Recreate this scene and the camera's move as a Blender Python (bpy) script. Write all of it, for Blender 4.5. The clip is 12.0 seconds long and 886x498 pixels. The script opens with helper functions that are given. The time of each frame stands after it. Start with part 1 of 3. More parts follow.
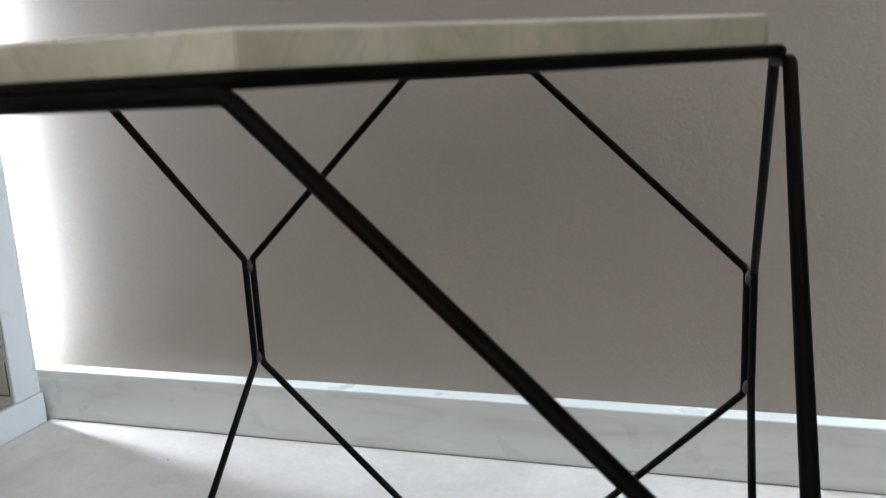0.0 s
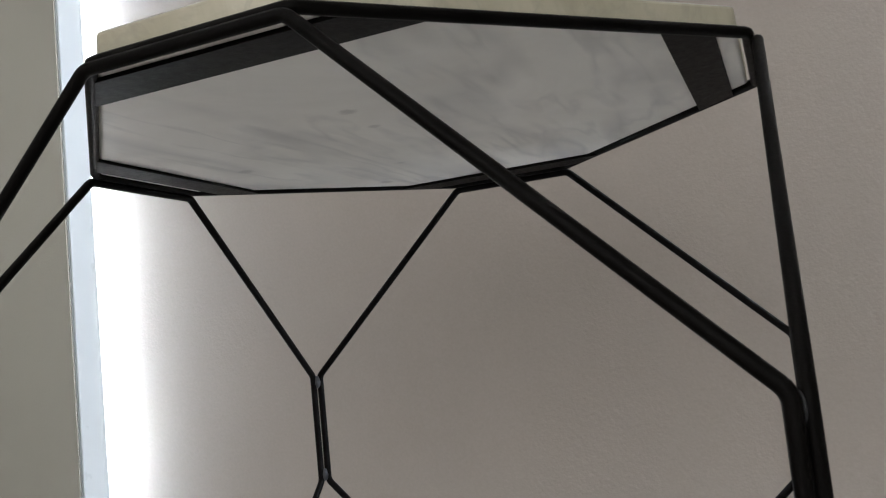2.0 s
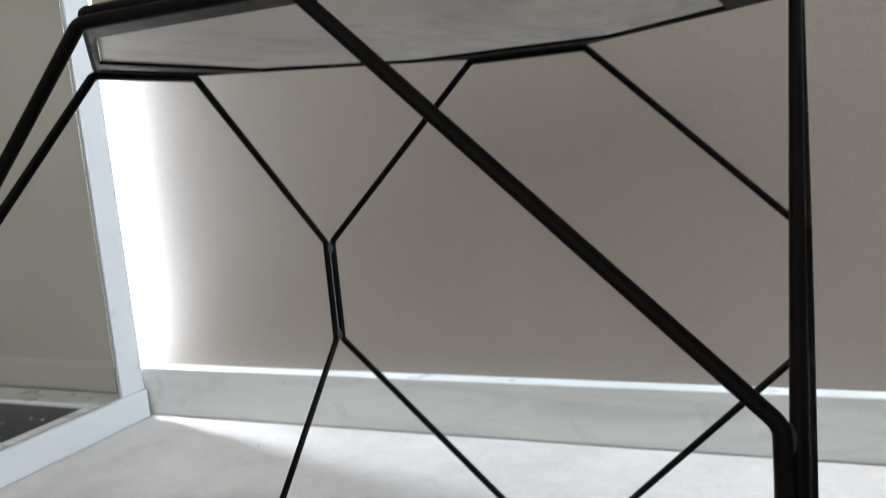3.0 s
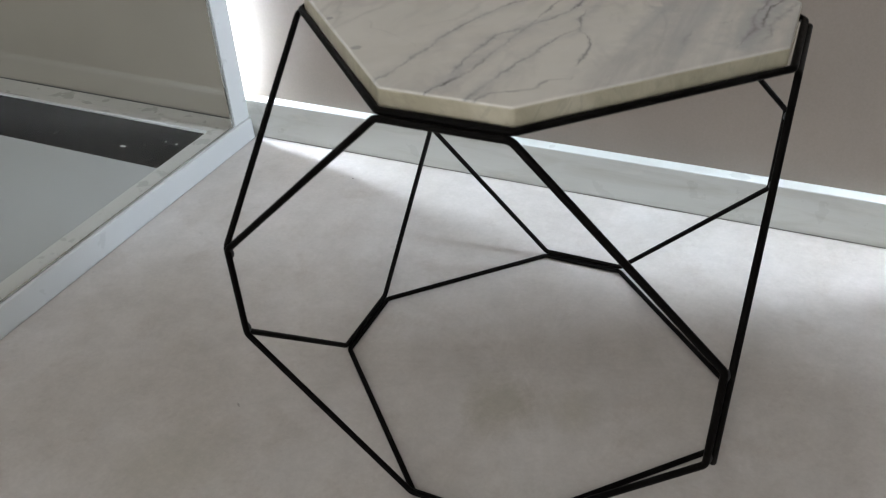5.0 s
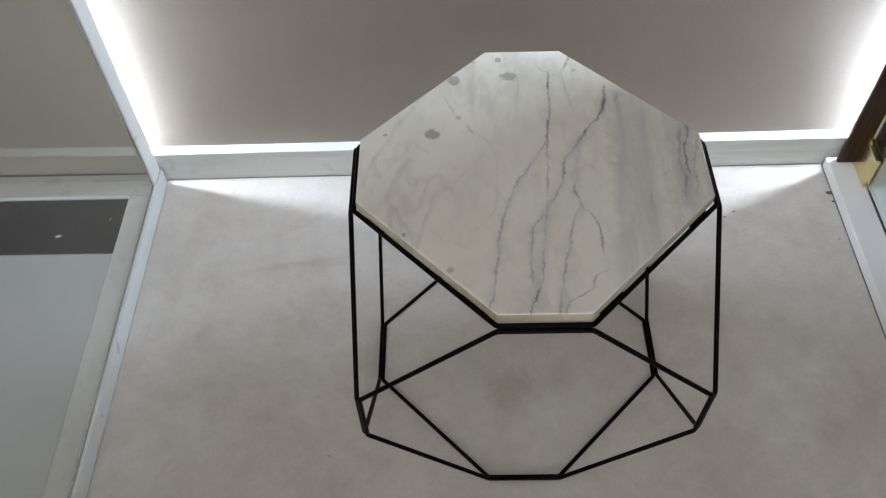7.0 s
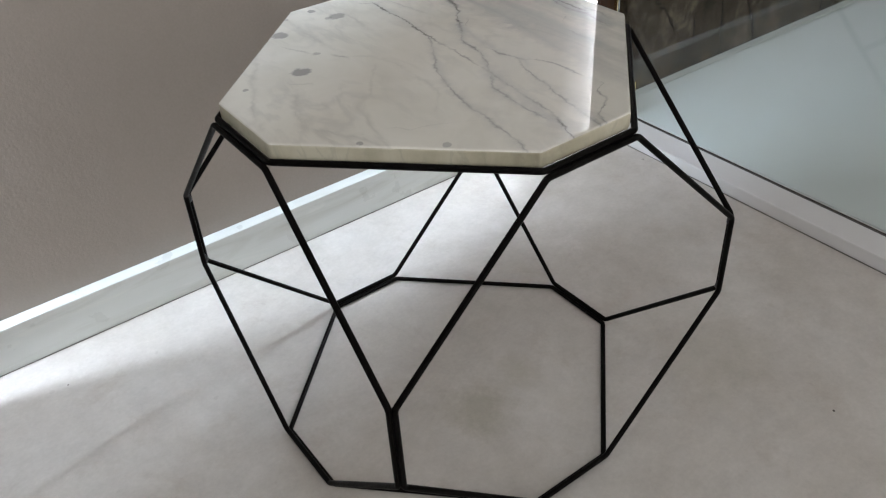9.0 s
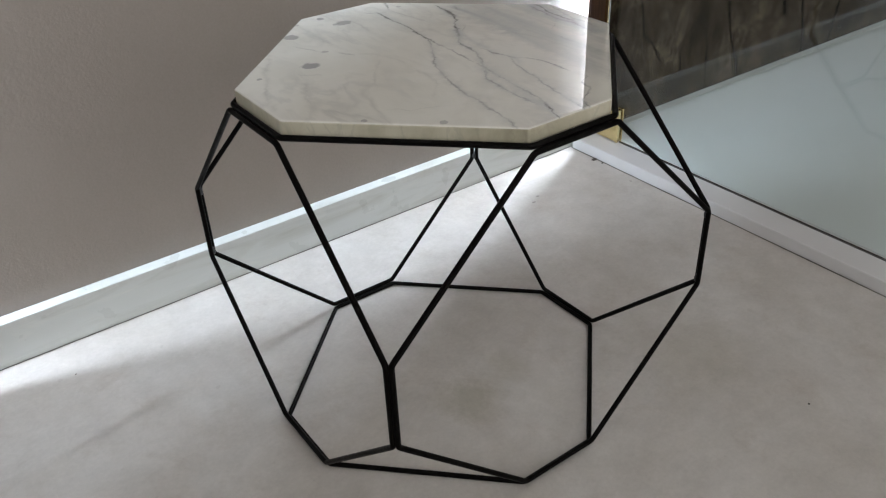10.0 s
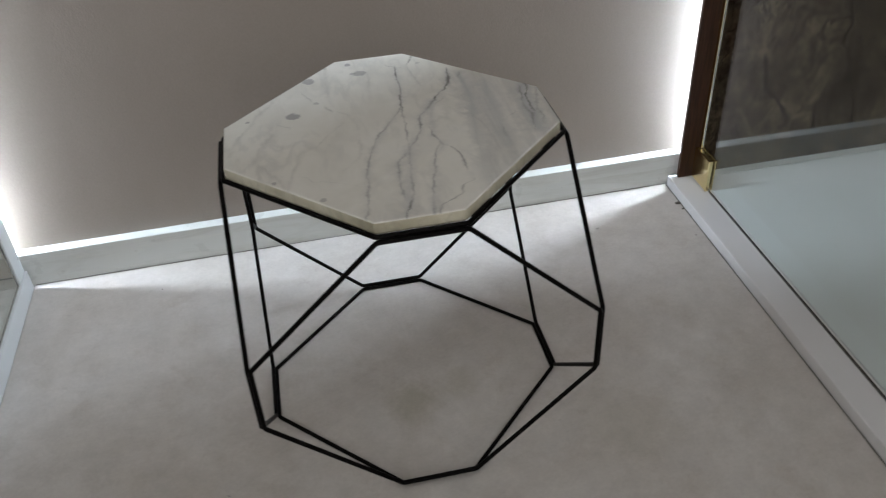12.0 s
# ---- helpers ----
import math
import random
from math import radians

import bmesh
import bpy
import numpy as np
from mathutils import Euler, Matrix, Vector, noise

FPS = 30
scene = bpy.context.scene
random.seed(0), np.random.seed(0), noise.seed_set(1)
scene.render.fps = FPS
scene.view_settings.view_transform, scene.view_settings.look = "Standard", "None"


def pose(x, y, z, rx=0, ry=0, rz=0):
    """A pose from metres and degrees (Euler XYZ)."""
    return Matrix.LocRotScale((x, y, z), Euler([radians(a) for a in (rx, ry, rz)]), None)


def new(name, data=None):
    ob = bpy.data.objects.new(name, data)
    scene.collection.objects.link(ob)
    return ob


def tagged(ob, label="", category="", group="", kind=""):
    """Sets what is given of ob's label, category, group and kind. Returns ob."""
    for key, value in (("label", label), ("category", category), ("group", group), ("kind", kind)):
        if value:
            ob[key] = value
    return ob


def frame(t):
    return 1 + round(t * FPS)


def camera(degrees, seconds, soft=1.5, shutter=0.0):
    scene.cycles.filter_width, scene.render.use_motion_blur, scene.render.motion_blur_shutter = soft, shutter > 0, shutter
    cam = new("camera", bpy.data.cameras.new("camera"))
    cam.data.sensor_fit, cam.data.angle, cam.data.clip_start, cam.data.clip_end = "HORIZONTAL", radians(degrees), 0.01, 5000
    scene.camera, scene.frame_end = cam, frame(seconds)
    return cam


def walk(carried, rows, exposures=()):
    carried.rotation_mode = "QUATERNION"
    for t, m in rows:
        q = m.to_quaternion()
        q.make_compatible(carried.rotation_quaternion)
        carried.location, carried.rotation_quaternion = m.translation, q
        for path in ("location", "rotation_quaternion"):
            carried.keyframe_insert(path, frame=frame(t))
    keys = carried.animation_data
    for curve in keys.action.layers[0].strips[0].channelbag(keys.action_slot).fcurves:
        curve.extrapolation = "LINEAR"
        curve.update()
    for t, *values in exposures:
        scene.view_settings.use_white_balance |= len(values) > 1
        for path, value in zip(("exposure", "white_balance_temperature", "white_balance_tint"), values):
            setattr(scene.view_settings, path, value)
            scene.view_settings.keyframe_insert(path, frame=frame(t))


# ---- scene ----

# ---- camera ----
cam = camera(55.84, 12.0, soft=1.15, shutter=0.25)
PATH = [
    (0.0, pose(0.2040, -0.4709, 0.4586, 77.84, 2.99, 17.76)),
    (0.1, pose(0.2060, -0.4685, 0.4410, 77.88, 3.17, 17.70)),
    (0.2, pose(0.2046, -0.4647, 0.4302, 78.25, 3.30, 17.51)),
    (0.3, pose(0.2047, -0.4581, 0.4148, 80.54, 3.36, 17.28)),
    (0.5, pose(0.2078, -0.4509, 0.3867, 86.59, 3.77, 17.84)),
    (0.7, pose(0.2013, -0.4498, 0.3835, 89.69, 4.92, 18.32)),
    (0.8, pose(0.1944, -0.4600, 0.3827, 91.29, 5.22, 18.15)),
    (1.0, pose(0.1995, -0.4730, 0.3600, 93.50, 5.24, 19.55)),
    (1.2, pose(0.2077, -0.4787, 0.3456, 94.73, 5.44, 20.27)),
    (1.5, pose(0.2188, -0.4971, 0.3218, 95.88, 5.50, 22.02)),
    (1.7, pose(0.2220, -0.5026, 0.3150, 95.91, 5.80, 22.41)),
    (2.0, pose(0.2353, -0.5255, 0.3143, 95.87, 5.80, 22.93)),
    (2.2, pose(0.2480, -0.5358, 0.3303, 95.39, 5.72, 23.22)),
    (2.4, pose(0.2571, -0.5525, 0.3578, 93.88, 5.22, 23.34)),
    (2.5, pose(0.2604, -0.5542, 0.3634, 92.59, 4.98, 23.45)),
    (2.7, pose(0.2619, -0.5396, 0.3685, 88.02, 4.79, 23.44)),
    (2.9, pose(0.2486, -0.5247, 0.3852, 83.89, 5.02, 23.64)),
    (3.0, pose(0.2423, -0.5223, 0.3934, 81.79, 5.11, 23.69)),
    (3.2, pose(0.2356, -0.5183, 0.4118, 75.49, 5.05, 23.76)),
    (3.3, pose(0.2346, -0.5146, 0.4239, 72.80, 4.77, 23.77)),
    (3.5, pose(0.2386, -0.5151, 0.4471, 69.86, 4.26, 23.67)),
    (3.7, pose(0.2509, -0.5265, 0.4715, 64.64, 3.66, 23.27)),
    (5.3, pose(0.2233, -0.7559, 0.8104, 53.57, 1.28, 22.99)),
    (5.5, pose(0.1723, -0.7525, 0.8546, 52.96, 0.28, 21.06)),
    (5.7, pose(0.1321, -0.7501, 0.9179, 52.19, -0.68, 17.45)),
    (5.9, pose(0.1062, -0.7489, 1.0073, 47.11, -0.22, 14.64)),
    (6.0, pose(0.0963, -0.7515, 1.0543, 44.32, 0.16, 13.36)),
    (6.2, pose(0.0733, -0.7553, 1.1506, 39.82, 0.65, 11.23)),
    (6.3, pose(0.0598, -0.7537, 1.1927, 38.82, 0.61, 10.14)),
    (6.5, pose(0.0267, -0.7498, 1.2518, 37.69, 0.53, 8.04)),
    (6.7, pose(-0.0224, -0.7467, 1.2840, 36.40, 0.89, 5.59)),
    (8.3, pose(-0.4066, -0.6630, 1.0769, 47.29, 3.07, -32.38)),
    (8.5, pose(-0.4493, -0.6784, 0.9961, 49.93, 3.17, -34.47)),
    (8.7, pose(-0.4730, -0.6831, 0.9093, 51.55, 2.94, -35.27)),
    (8.8, pose(-0.4754, -0.6821, 0.8767, 51.99, 2.73, -35.60)),
    (9.0, pose(-0.4768, -0.6868, 0.8353, 53.57, 2.92, -36.46)),
    (9.2, pose(-0.4748, -0.6917, 0.7972, 55.48, 2.77, -36.80)),
    (9.5, pose(-0.4949, -0.7176, 0.7863, 56.74, 2.76, -36.77)),
    (9.7, pose(-0.5107, -0.7343, 0.7929, 57.24, 2.61, -36.76)),
    (10.0, pose(-0.5362, -0.7652, 0.8034, 57.46, 2.01, -36.23)),
    (10.3, pose(-0.5559, -0.7975, 0.8255, 57.46, 1.49, -35.31)),
    (10.5, pose(-0.5631, -0.8216, 0.8561, 56.99, 1.25, -34.33)),
    (10.8, pose(-0.5470, -0.8612, 0.9085, 54.95, 0.87, -32.85)),
    (11.0, pose(-0.5198, -0.8940, 0.9431, 53.40, 0.72, -31.63)),
    (11.1, pose(-0.4953, -0.9080, 0.9629, 52.88, 0.93, -30.59)),
    (11.2, pose(-0.4659, -0.9299, 0.9841, 52.60, 1.49, -28.90)),
    (11.4, pose(-0.3963, -0.9793, 1.0197, 52.49, 3.62, -22.43)),
    (11.5, pose(-0.3607, -0.9968, 1.0345, 52.43, 3.88, -19.65)),
    (11.7, pose(-0.2634, -1.0123, 1.0415, 52.57, 3.22, -15.78)),
    (11.9, pose(-0.1639, -1.0149, 1.0386, 52.60, 2.65, -13.13)),
    (12.0, pose(-0.1143, -1.0145, 1.0331, 52.63, 2.45, -11.80)),
]
EXPOSURES = [(0.0, -0.08), (0.4, 0.2), (1.0, 0.17), (2.2, 0.22), (3.0, 0.14), (3.5, -0.1), (5.5, -0.04), (6.0, -0.13), (6.5, -0.10),
             (8.5, 0.11), (9.2, 0.11), (10.0, 0.0), (11.0, -0.06), (11.5, -0.31), (12.0, -0.32)]
walk(cam, PATH, EXPOSURES)

# ---- world and large lights ----
scene.view_settings.exposure = 0.0
world = bpy.data.worlds.new("interior_world")
scene.world = world
world.use_nodes = True
world.node_tree.nodes["Background"].inputs["Color"].default_value = (0.9, 0.95, 1.0, 1)
world.node_tree.nodes["Background"].inputs["Strength"].default_value = 0.05

LED_POWER = 300.0
ADDED_PANEL_POWER = 0.69
DOWNLIGHT_POWER = 75.0
FRONT_FILL_POWER = 33.0

# ---- plan, in metres; the floor is z = 0 ----
SKIRT_Y = 0.421      # front of the skirting
WALL_Y = 0.446       # face of the back wall
SKIRT_H = 0.074
LEFT_X = -0.692      # inner face of the left rail
RIGHT_X = 0.647      # inner face of the right rail
ROOM_W, ROOM_S, ROOM_H = 2.3, -3.0, 2.55


# ---- node helpers ----
class Mat:
    """A node material with short ways to add nodes."""

    def __init__(self, name):
        self.m = bpy.data.materials.new(name)
        self.m.use_nodes = True
        self.t = self.m.node_tree
        self.b = self.t.nodes["Principled BSDF"]
        self.co = None

    def node(self, kind, **props):
        n = self.t.nodes.new(kind)
        for k, v in props.items():
            setattr(n, k, v)
        return n

    def link(self, a, b):
        self.t.links.new(a, b)

    def put(self, sock, v):
        if hasattr(v, "is_linked"):
            self.link(v, sock)
        else:
            sock.default_value = v

    def coord(self):
        if self.co is None:
            self.co = self.node("ShaderNodeTexCoord").outputs["Object"]
        return self.co

    def math(self, op, a, b=0.0, c=0.0, clamp=False):
        n = self.node("ShaderNodeMath", operation=op, use_clamp=clamp)
        self.put(n.inputs[0], a), self.put(n.inputs[1], b), self.put(n.inputs[2], c)
        return n.outputs[0]

    def noise(self, scale, detail=4, rough=0.55, vec=None, distortion=0.0, color=False):
        n = self.node("ShaderNodeTexNoise")
        n.inputs["Scale"].default_value, n.inputs["Detail"].default_value = scale, detail
        n.inputs["Roughness"].default_value, n.inputs["Distortion"].default_value = rough, distortion
        self.link(vec if vec is not None else self.coord(), n.inputs["Vector"])
        return n.outputs["Color" if color else "Fac"]

    def ramp(self, fac, stops, interp="LINEAR"):
        n = self.node("ShaderNodeValToRGB")
        r = n.color_ramp
        r.interpolation = interp
        while len(r.elements) < len(stops):
            r.elements.new(0.5)
        for e, (p, c) in zip(r.elements, stops):
            e.position = p
            e.color = c if isinstance(c, tuple) else (c, c, c, 1)
        self.put(n.inputs[0], fac)
        return n.outputs[0]

    def mix(self, fac, a, b, blend="MIX"):
        n = self.node("ShaderNodeMix", data_type="RGBA", blend_type=blend)
        self.put(n.inputs["Factor"], fac), self.put(n.inputs[6], a), self.put(n.inputs[7], b)
        return n.outputs[2]

    def bump(self, height, strength, distance):
        n = self.node("ShaderNodeBump")
        n.inputs["Strength"].default_value, n.inputs["Distance"].default_value = strength, distance
        self.link(height, n.inputs["Height"])
        self.link(n.outputs[0], self.b.inputs["Normal"])

    def stretch(self, sx, sy, sz, rot=(0, 0, 0)):
        n = self.node("ShaderNodeMapping")
        n.inputs["Scale"].default_value = (sx, sy, sz)
        n.inputs["Rotation"].default_value = [radians(a) for a in rot]
        self.link(self.coord(), n.inputs["Vector"])
        return n.outputs[0]


def rgb(r, g, b):
    return (r, g, b, 1)


def painted(name, colour, rough, spread=0.08, metal=0.0, scale=6.0, bump=0.0, bump_scale=300.0):
    """Paint, metal or plastic with faint cloudiness and fine relief."""
    k = Mat(name)
    lo = rgb(*[c * (1 - spread) for c in colour])
    hi = rgb(*[min(1, c * (1 + spread)) for c in colour])
    k.link(k.ramp(k.noise(scale), [(0.3, lo), (0.7, hi)]), k.b.inputs["Base Color"])
    k.link(k.ramp(k.noise(scale * 7, 6), [(0.3, max(0.02, rough - 0.06)), (0.7, min(1, rough + 0.06))]), k.b.inputs["Roughness"])
    k.b.inputs["Metallic"].default_value = metal
    if bump:
        k.bump(k.noise(bump_scale, 3), bump, 0.001)
    return k.m


# ---- materials ----
def wall_paint(name, colour):
    k = Mat(name)
    c = [rgb(*[v * f for v in colour]) for f in (0.95, 1.04)]
    cloud = k.ramp(k.noise(2.2, 5), [(0.3, c[0]), (0.7, c[1])])
    grain = k.ramp(k.noise(260, 4, 0.7), [(0.3, 0.955), (0.7, 1.04)])
    smudge = k.ramp(k.noise(14, 6, 0.7, vec=k.stretch(1, 1, 0.35)), [(0.3, 0.975), (0.7, 1.02)])
    k.link(k.mix(1.0, k.mix(1.0, cloud, grain, "MULTIPLY"), smudge, "MULTIPLY"), k.b.inputs["Base Color"])
    k.b.inputs["Roughness"].default_value = 0.52
    fine = k.noise(270, 3, 0.55)
    coarse = k.noise(105, 2, 0.5)
    k.bump(k.math("ADD", k.math("MULTIPLY", fine, 0.7), k.math("MULTIPLY", coarse, 0.55)), 0.29, 0.0013)
    return k.m


def stone_floor():
    k = Mat("pale_stone_floor")
    cloud = k.noise(3.2, 9, 0.68, distortion=0.25)
    base = k.ramp(cloud, [(0.28, rgb(0.418, 0.386, 0.350)), (0.5, rgb(0.507, 0.477, 0.450)), (0.72, rgb(0.582, 0.56, 0.542))])
    mottle = k.ramp(k.noise(21, 6, 0.7), [(0.3, 0.905), (0.7, 1.075)])
    base = k.mix(1.0, base, mottle, "MULTIPLY")
    blot = k.ramp(k.noise(11, 6, 0.7, distortion=0.3), [(0.54, 0.0), (0.7, 1.0)])
    base = k.mix(k.math("MULTIPLY", blot, 0.38), base, rgb(0.36, 0.312, 0.268))

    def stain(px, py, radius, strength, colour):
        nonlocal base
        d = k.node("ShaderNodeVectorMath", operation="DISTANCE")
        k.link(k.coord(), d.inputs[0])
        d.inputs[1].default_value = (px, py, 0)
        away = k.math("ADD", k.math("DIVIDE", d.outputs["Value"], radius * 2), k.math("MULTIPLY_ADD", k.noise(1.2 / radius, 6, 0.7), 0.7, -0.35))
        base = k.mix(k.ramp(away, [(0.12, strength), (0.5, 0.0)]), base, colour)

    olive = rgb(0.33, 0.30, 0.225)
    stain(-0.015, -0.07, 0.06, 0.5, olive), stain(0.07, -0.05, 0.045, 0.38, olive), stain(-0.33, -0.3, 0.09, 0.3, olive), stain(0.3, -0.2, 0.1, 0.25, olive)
    grain = k.ramp(k.noise(160, 4, 0.7), [(0.3, 0.945), (0.7, 1.04)])
    base = k.mix(1.0, base, grain, "MULTIPLY")
    pits = k.ramp(k.noise(55, 2, 0.4), [(0.235, 1.0), (0.26, 0.0)])
    base = k.mix(k.math("MULTIPLY", pits, 0.14), base, rgb(0.22, 0.2, 0.18))
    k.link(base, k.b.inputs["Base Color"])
    k.link(k.ramp(k.noise(14, 5), [(0.3, 0.33), (0.7, 0.5)]), k.b.inputs["Roughness"])
    k.bump(k.noise(90, 4, 0.6), 0.07, 0.0006)
    return k.m


def pale_marble_skirting():
    k = Mat("pale_skirting_stone")
    v = k.stretch(0.55, 1, 4.5)
    smear = k.ramp(k.noise(7, 6, 0.6, vec=v, distortion=1.2), [(0.48, 0.0), (0.75, 0.75)])
    base = k.mix(smear, rgb(0.60, 0.625, 0.615), rgb(0.46, 0.47, 0.44))
    pale = k.ramp(k.noise(16, 6, 0.65, vec=k.stretch(0.5, 1, 3.0), distortion=0.8), [(0.55, 0.0), (0.72, 0.5)])
    base = k.mix(pale, base, rgb(0.69, 0.70, 0.67))
    k.link(base, k.b.inputs["Base Color"])
    k.link(k.ramp(k.noise(20, 4), [(0.3, 0.25), (0.7, 0.4)]), k.b.inputs["Roughness"])
    return k.m


def white_marble():
    """Polished white marble with the slab's main veins, each a line x(y) across it; they fade towards its underside."""
    k = Mat("white_veined_marble")
    deep = k.node("ShaderNodeSeparateXYZ")
    k.link(k.coord(), deep.inputs[0])
    fade = k.ramp(k.math("MULTIPLY_ADD", deep.outputs[2], 55.0, -55.0 * 0.4565), [(0.1, 0.1), (0.9, 1.0)])
    warp = k.node("ShaderNodeVectorMath", operation="MULTIPLY_ADD")
    k.link(k.noise(62, 5, 0.6, color=True), warp.inputs[0])
    warp.inputs[1].default_value = (0.0085, 0.0065, 0.0)
    k.link(k.coord(), warp.inputs[2])
    crisp = k.node("ShaderNodeVectorMath", operation="MULTIPLY_ADD")
    k.link(k.noise(210, 3, 0.6, color=True), crisp.inputs[0])
    crisp.inputs[1].default_value = (0.0045, 0.0036, 0.0)
    k.link(warp.outputs[0], crisp.inputs[2])
    warp2 = k.node("ShaderNodeVectorMath", operation="ADD")
    k.link(crisp.outputs[0], warp2.inputs[0])
    warp2.inputs[1].default_value = (-0.0065, -0.005, 0)
    sep = k.node("ShaderNodeSeparateXYZ")
    k.link(warp2.outputs[0], sep.inputs[0])
    x, y = sep.outputs[0], sep.outputs[1]
    u = k.math("MULTIPLY_ADD", y, 2.0, 0.5)          # -0.25..0.25 -> 0..1

    cloud = k.noise(7, 6, 0.6, distortion=0.8)
    base = k.ramp(cloud, [(0.3, rgb(0.645, 0.625, 0.566)), (0.55, rgb(0.727, 0.708, 0.652)), (0.75, rgb(0.777, 0.762, 0.721))])
    grey = rgb(0.29, 0.285, 0.28)
    breaks = k.math("MULTIPLY", fade, k.ramp(k.noise(34, 4, 0.6), [(0.33, 0.15), (0.6, 1.0)]))

    thick = k.ramp(k.noise(58, 4, 0.65), [(0.32, 0.35), (0.7, 2.0)])
    streaks = k.math("MULTIPLY", fade, k.ramp(k.noise(30, 5, 0.6, vec=k.stretch(1.0, 0.14, 1.0, (0, 0, -12)), distortion=0.4), [(0.3, 0.3), (0.62, 1.0)]))

    along = u

    def vein(pts, width, strength, colour, broken=None):
        nonlocal base, along
        pts = sorted((2 * py + 0.5, 2 * px + 0.5) for px, py in pts)
        g = k.ramp(along, pts)
        d = k.math("ABSOLUTE", k.math("SUBTRACT", k.math("MULTIPLY_ADD", x, 2.0, 0.5), g))
        line = k.math("SUBTRACT", 1.0, k.math("DIVIDE", d, k.math("MULTIPLY", thick, 2 * width)), clamp=True)
        line = k.math("POWER", line, 1.9)
        a, b = pts[0][0], pts[-1][0]
        ends = k.ramp(along, [(max(0.0, a - 0.015), 0.0), (a + 0.01, 1.0), (b - 0.01, 1.0), (min(1.0, b + 0.015), 0.0)])
        f = k.math("MULTIPLY", k.math("MULTIPLY", line, ends), k.math("MULTIPLY", broken or breaks, strength), clamp=True)
        base = k.mix(f, base, colour)
        along = k.math("MULTIPLY_ADD", f, 1e-7, u)      # each vein waits for the one before

    # broad grey clouds first, then the veins, then the spots
    bound = k.ramp(u, sorted((2 * py + 0.5, 2 * px + 0.5) for px, py in ((0.130, 0.16), (0.126, 0.12), (0.112, 0.077), (0.106, 0.034), (0.104, -0.035), (0.099, -0.073), (0.093, -0.101), (0.088, -0.136), (0.082, -0.174), (0.074, -0.21))))
    inside = k.math("MULTIPLY", k.math("SUBTRACT", k.math("MULTIPLY_ADD", x, 2.0, 0.5), bound), 26.0, clamp=True)
    band = k.noise(58, 6, 0.62, vec=k.stretch(1.0, 0.10, 1.0, (0, 0, -7)), distortion=0.3)
    zone = k.math("MULTIPLY", k.math("MULTIPLY", inside, fade), k.ramp(band, [(0.32, 0.16), (0.5, 0.5), (0.68, 0.9)]))
    base = k.mix(k.math("MULTIPLY", zone, 0.70), base, rgb(0.42, 0.42, 0.415))
    drift = k.noise(11, 5, 0.6, vec=k.stretch(1.0, 0.5, 1.0, (0, 0, -30)), distortion=0.5)
    base = k.mix(k.math("MULTIPLY", k.ramp(drift, [(0.5, 0.0), (0.7, 1.0)]), k.math("MULTIPLY", fade, 0.2)), base, rgb(0.52, 0.525, 0.52))
    soft = rgb(0.465, 0.468, 0.465)
    vein([(0.126, 0.137), (0.124, 0.112), (0.125, 0.079), (0.121, 0.036), (0.116, -0.005)], 0.024, 1.0, soft, streaks)
    vein([(0.157, 0.099), (0.152, 0.072), (0.150, 0.050), (0.148, 0.020), (0.147, -0.020), (0.144, -0.049), (0.145, -0.1)], 0.022, 1.1, soft, streaks)
    vein([(0.205, 0.07), (0.197, 0.027), (0.19, -0.03), (0.190, -0.07)], 0.026, 1.3, soft, streaks)
    vein([(0.120, 0.02), (0.108, -0.05), (0.100, -0.12), (0.09, -0.17)], 0.022, 0.9, soft, streaks)
    halo = rgb(0.51, 0.51, 0.505)
    vein([(0.034, 0.179), (0.031, 0.122), (0.025, 0.064), (0.014, 0.029), (-0.008, -0.008), (-0.033, -0.058), (-0.048, -0.111), (-0.055, -0.175), (-0.063, -0.222)], 0.011, 0.55, halo, streaks)
    vein([(0.109, 0.149), (0.098, 0.095), (0.068, 0.048), (0.041, 0.007), (0.035, -0.032), (0.013, -0.072), (0.005, -0.134), (-0.018, -0.23)], 0.015, 0.75, halo, streaks)
    vein([(0.070, 0.050), (0.063, 0.031), (0.058, 0.008), (0.055, -0.015), (0.051, -0.042), (0.059, -0.074), (0.043, -0.098), (0.036, -0.136), (0.023, -0.182), (0.016, -0.23)], 0.012, 0.6, halo, streaks)
    vein([(0.009, -0.078), (-0.001, -0.094), (-0.007, -0.103), (-0.010, -0.130), (-0.012, -0.162), (-0.011, -0.19)], 0.010, 0.95, halo, streaks)
    dark = rgb(0.145, 0.14, 0.135)
    vein([(0.034, 0.179), (0.032, 0.163), (0.031, 0.145), (0.031, 0.105), (0.029, 0.091), (0.026, 0.079), (0.025, 0.064), (0.023, 0.048)], 0.0026, 1.5, dark)
    vein([(0.042, 0.1772), (0.036, 0.179), (0.030, 0.1805), (0.022, 0.186)], 0.0035, 1.0, dark)
    vein([(0.023, 0.051), (0.014, 0.029), (0.007, 0.019), (0.001, 0.008), (-0.008, -0.008), (-0.018, -0.020), (-0.024, -0.033), (-0.029, -0.045), (-0.033, -0.058), (-0.038, -0.075), (-0.044, -0.090)], 0.0027, 0.75, grey)
    vein([(-0.042, -0.086), (-0.046, -0.100), (-0.048, -0.111), (-0.050, -0.124), (-0.050, -0.142), (-0.053, -0.161), (-0.055, -0.180), (-0.057, -0.202), (-0.063, -0.215)], 0.0029, 0.95, grey)
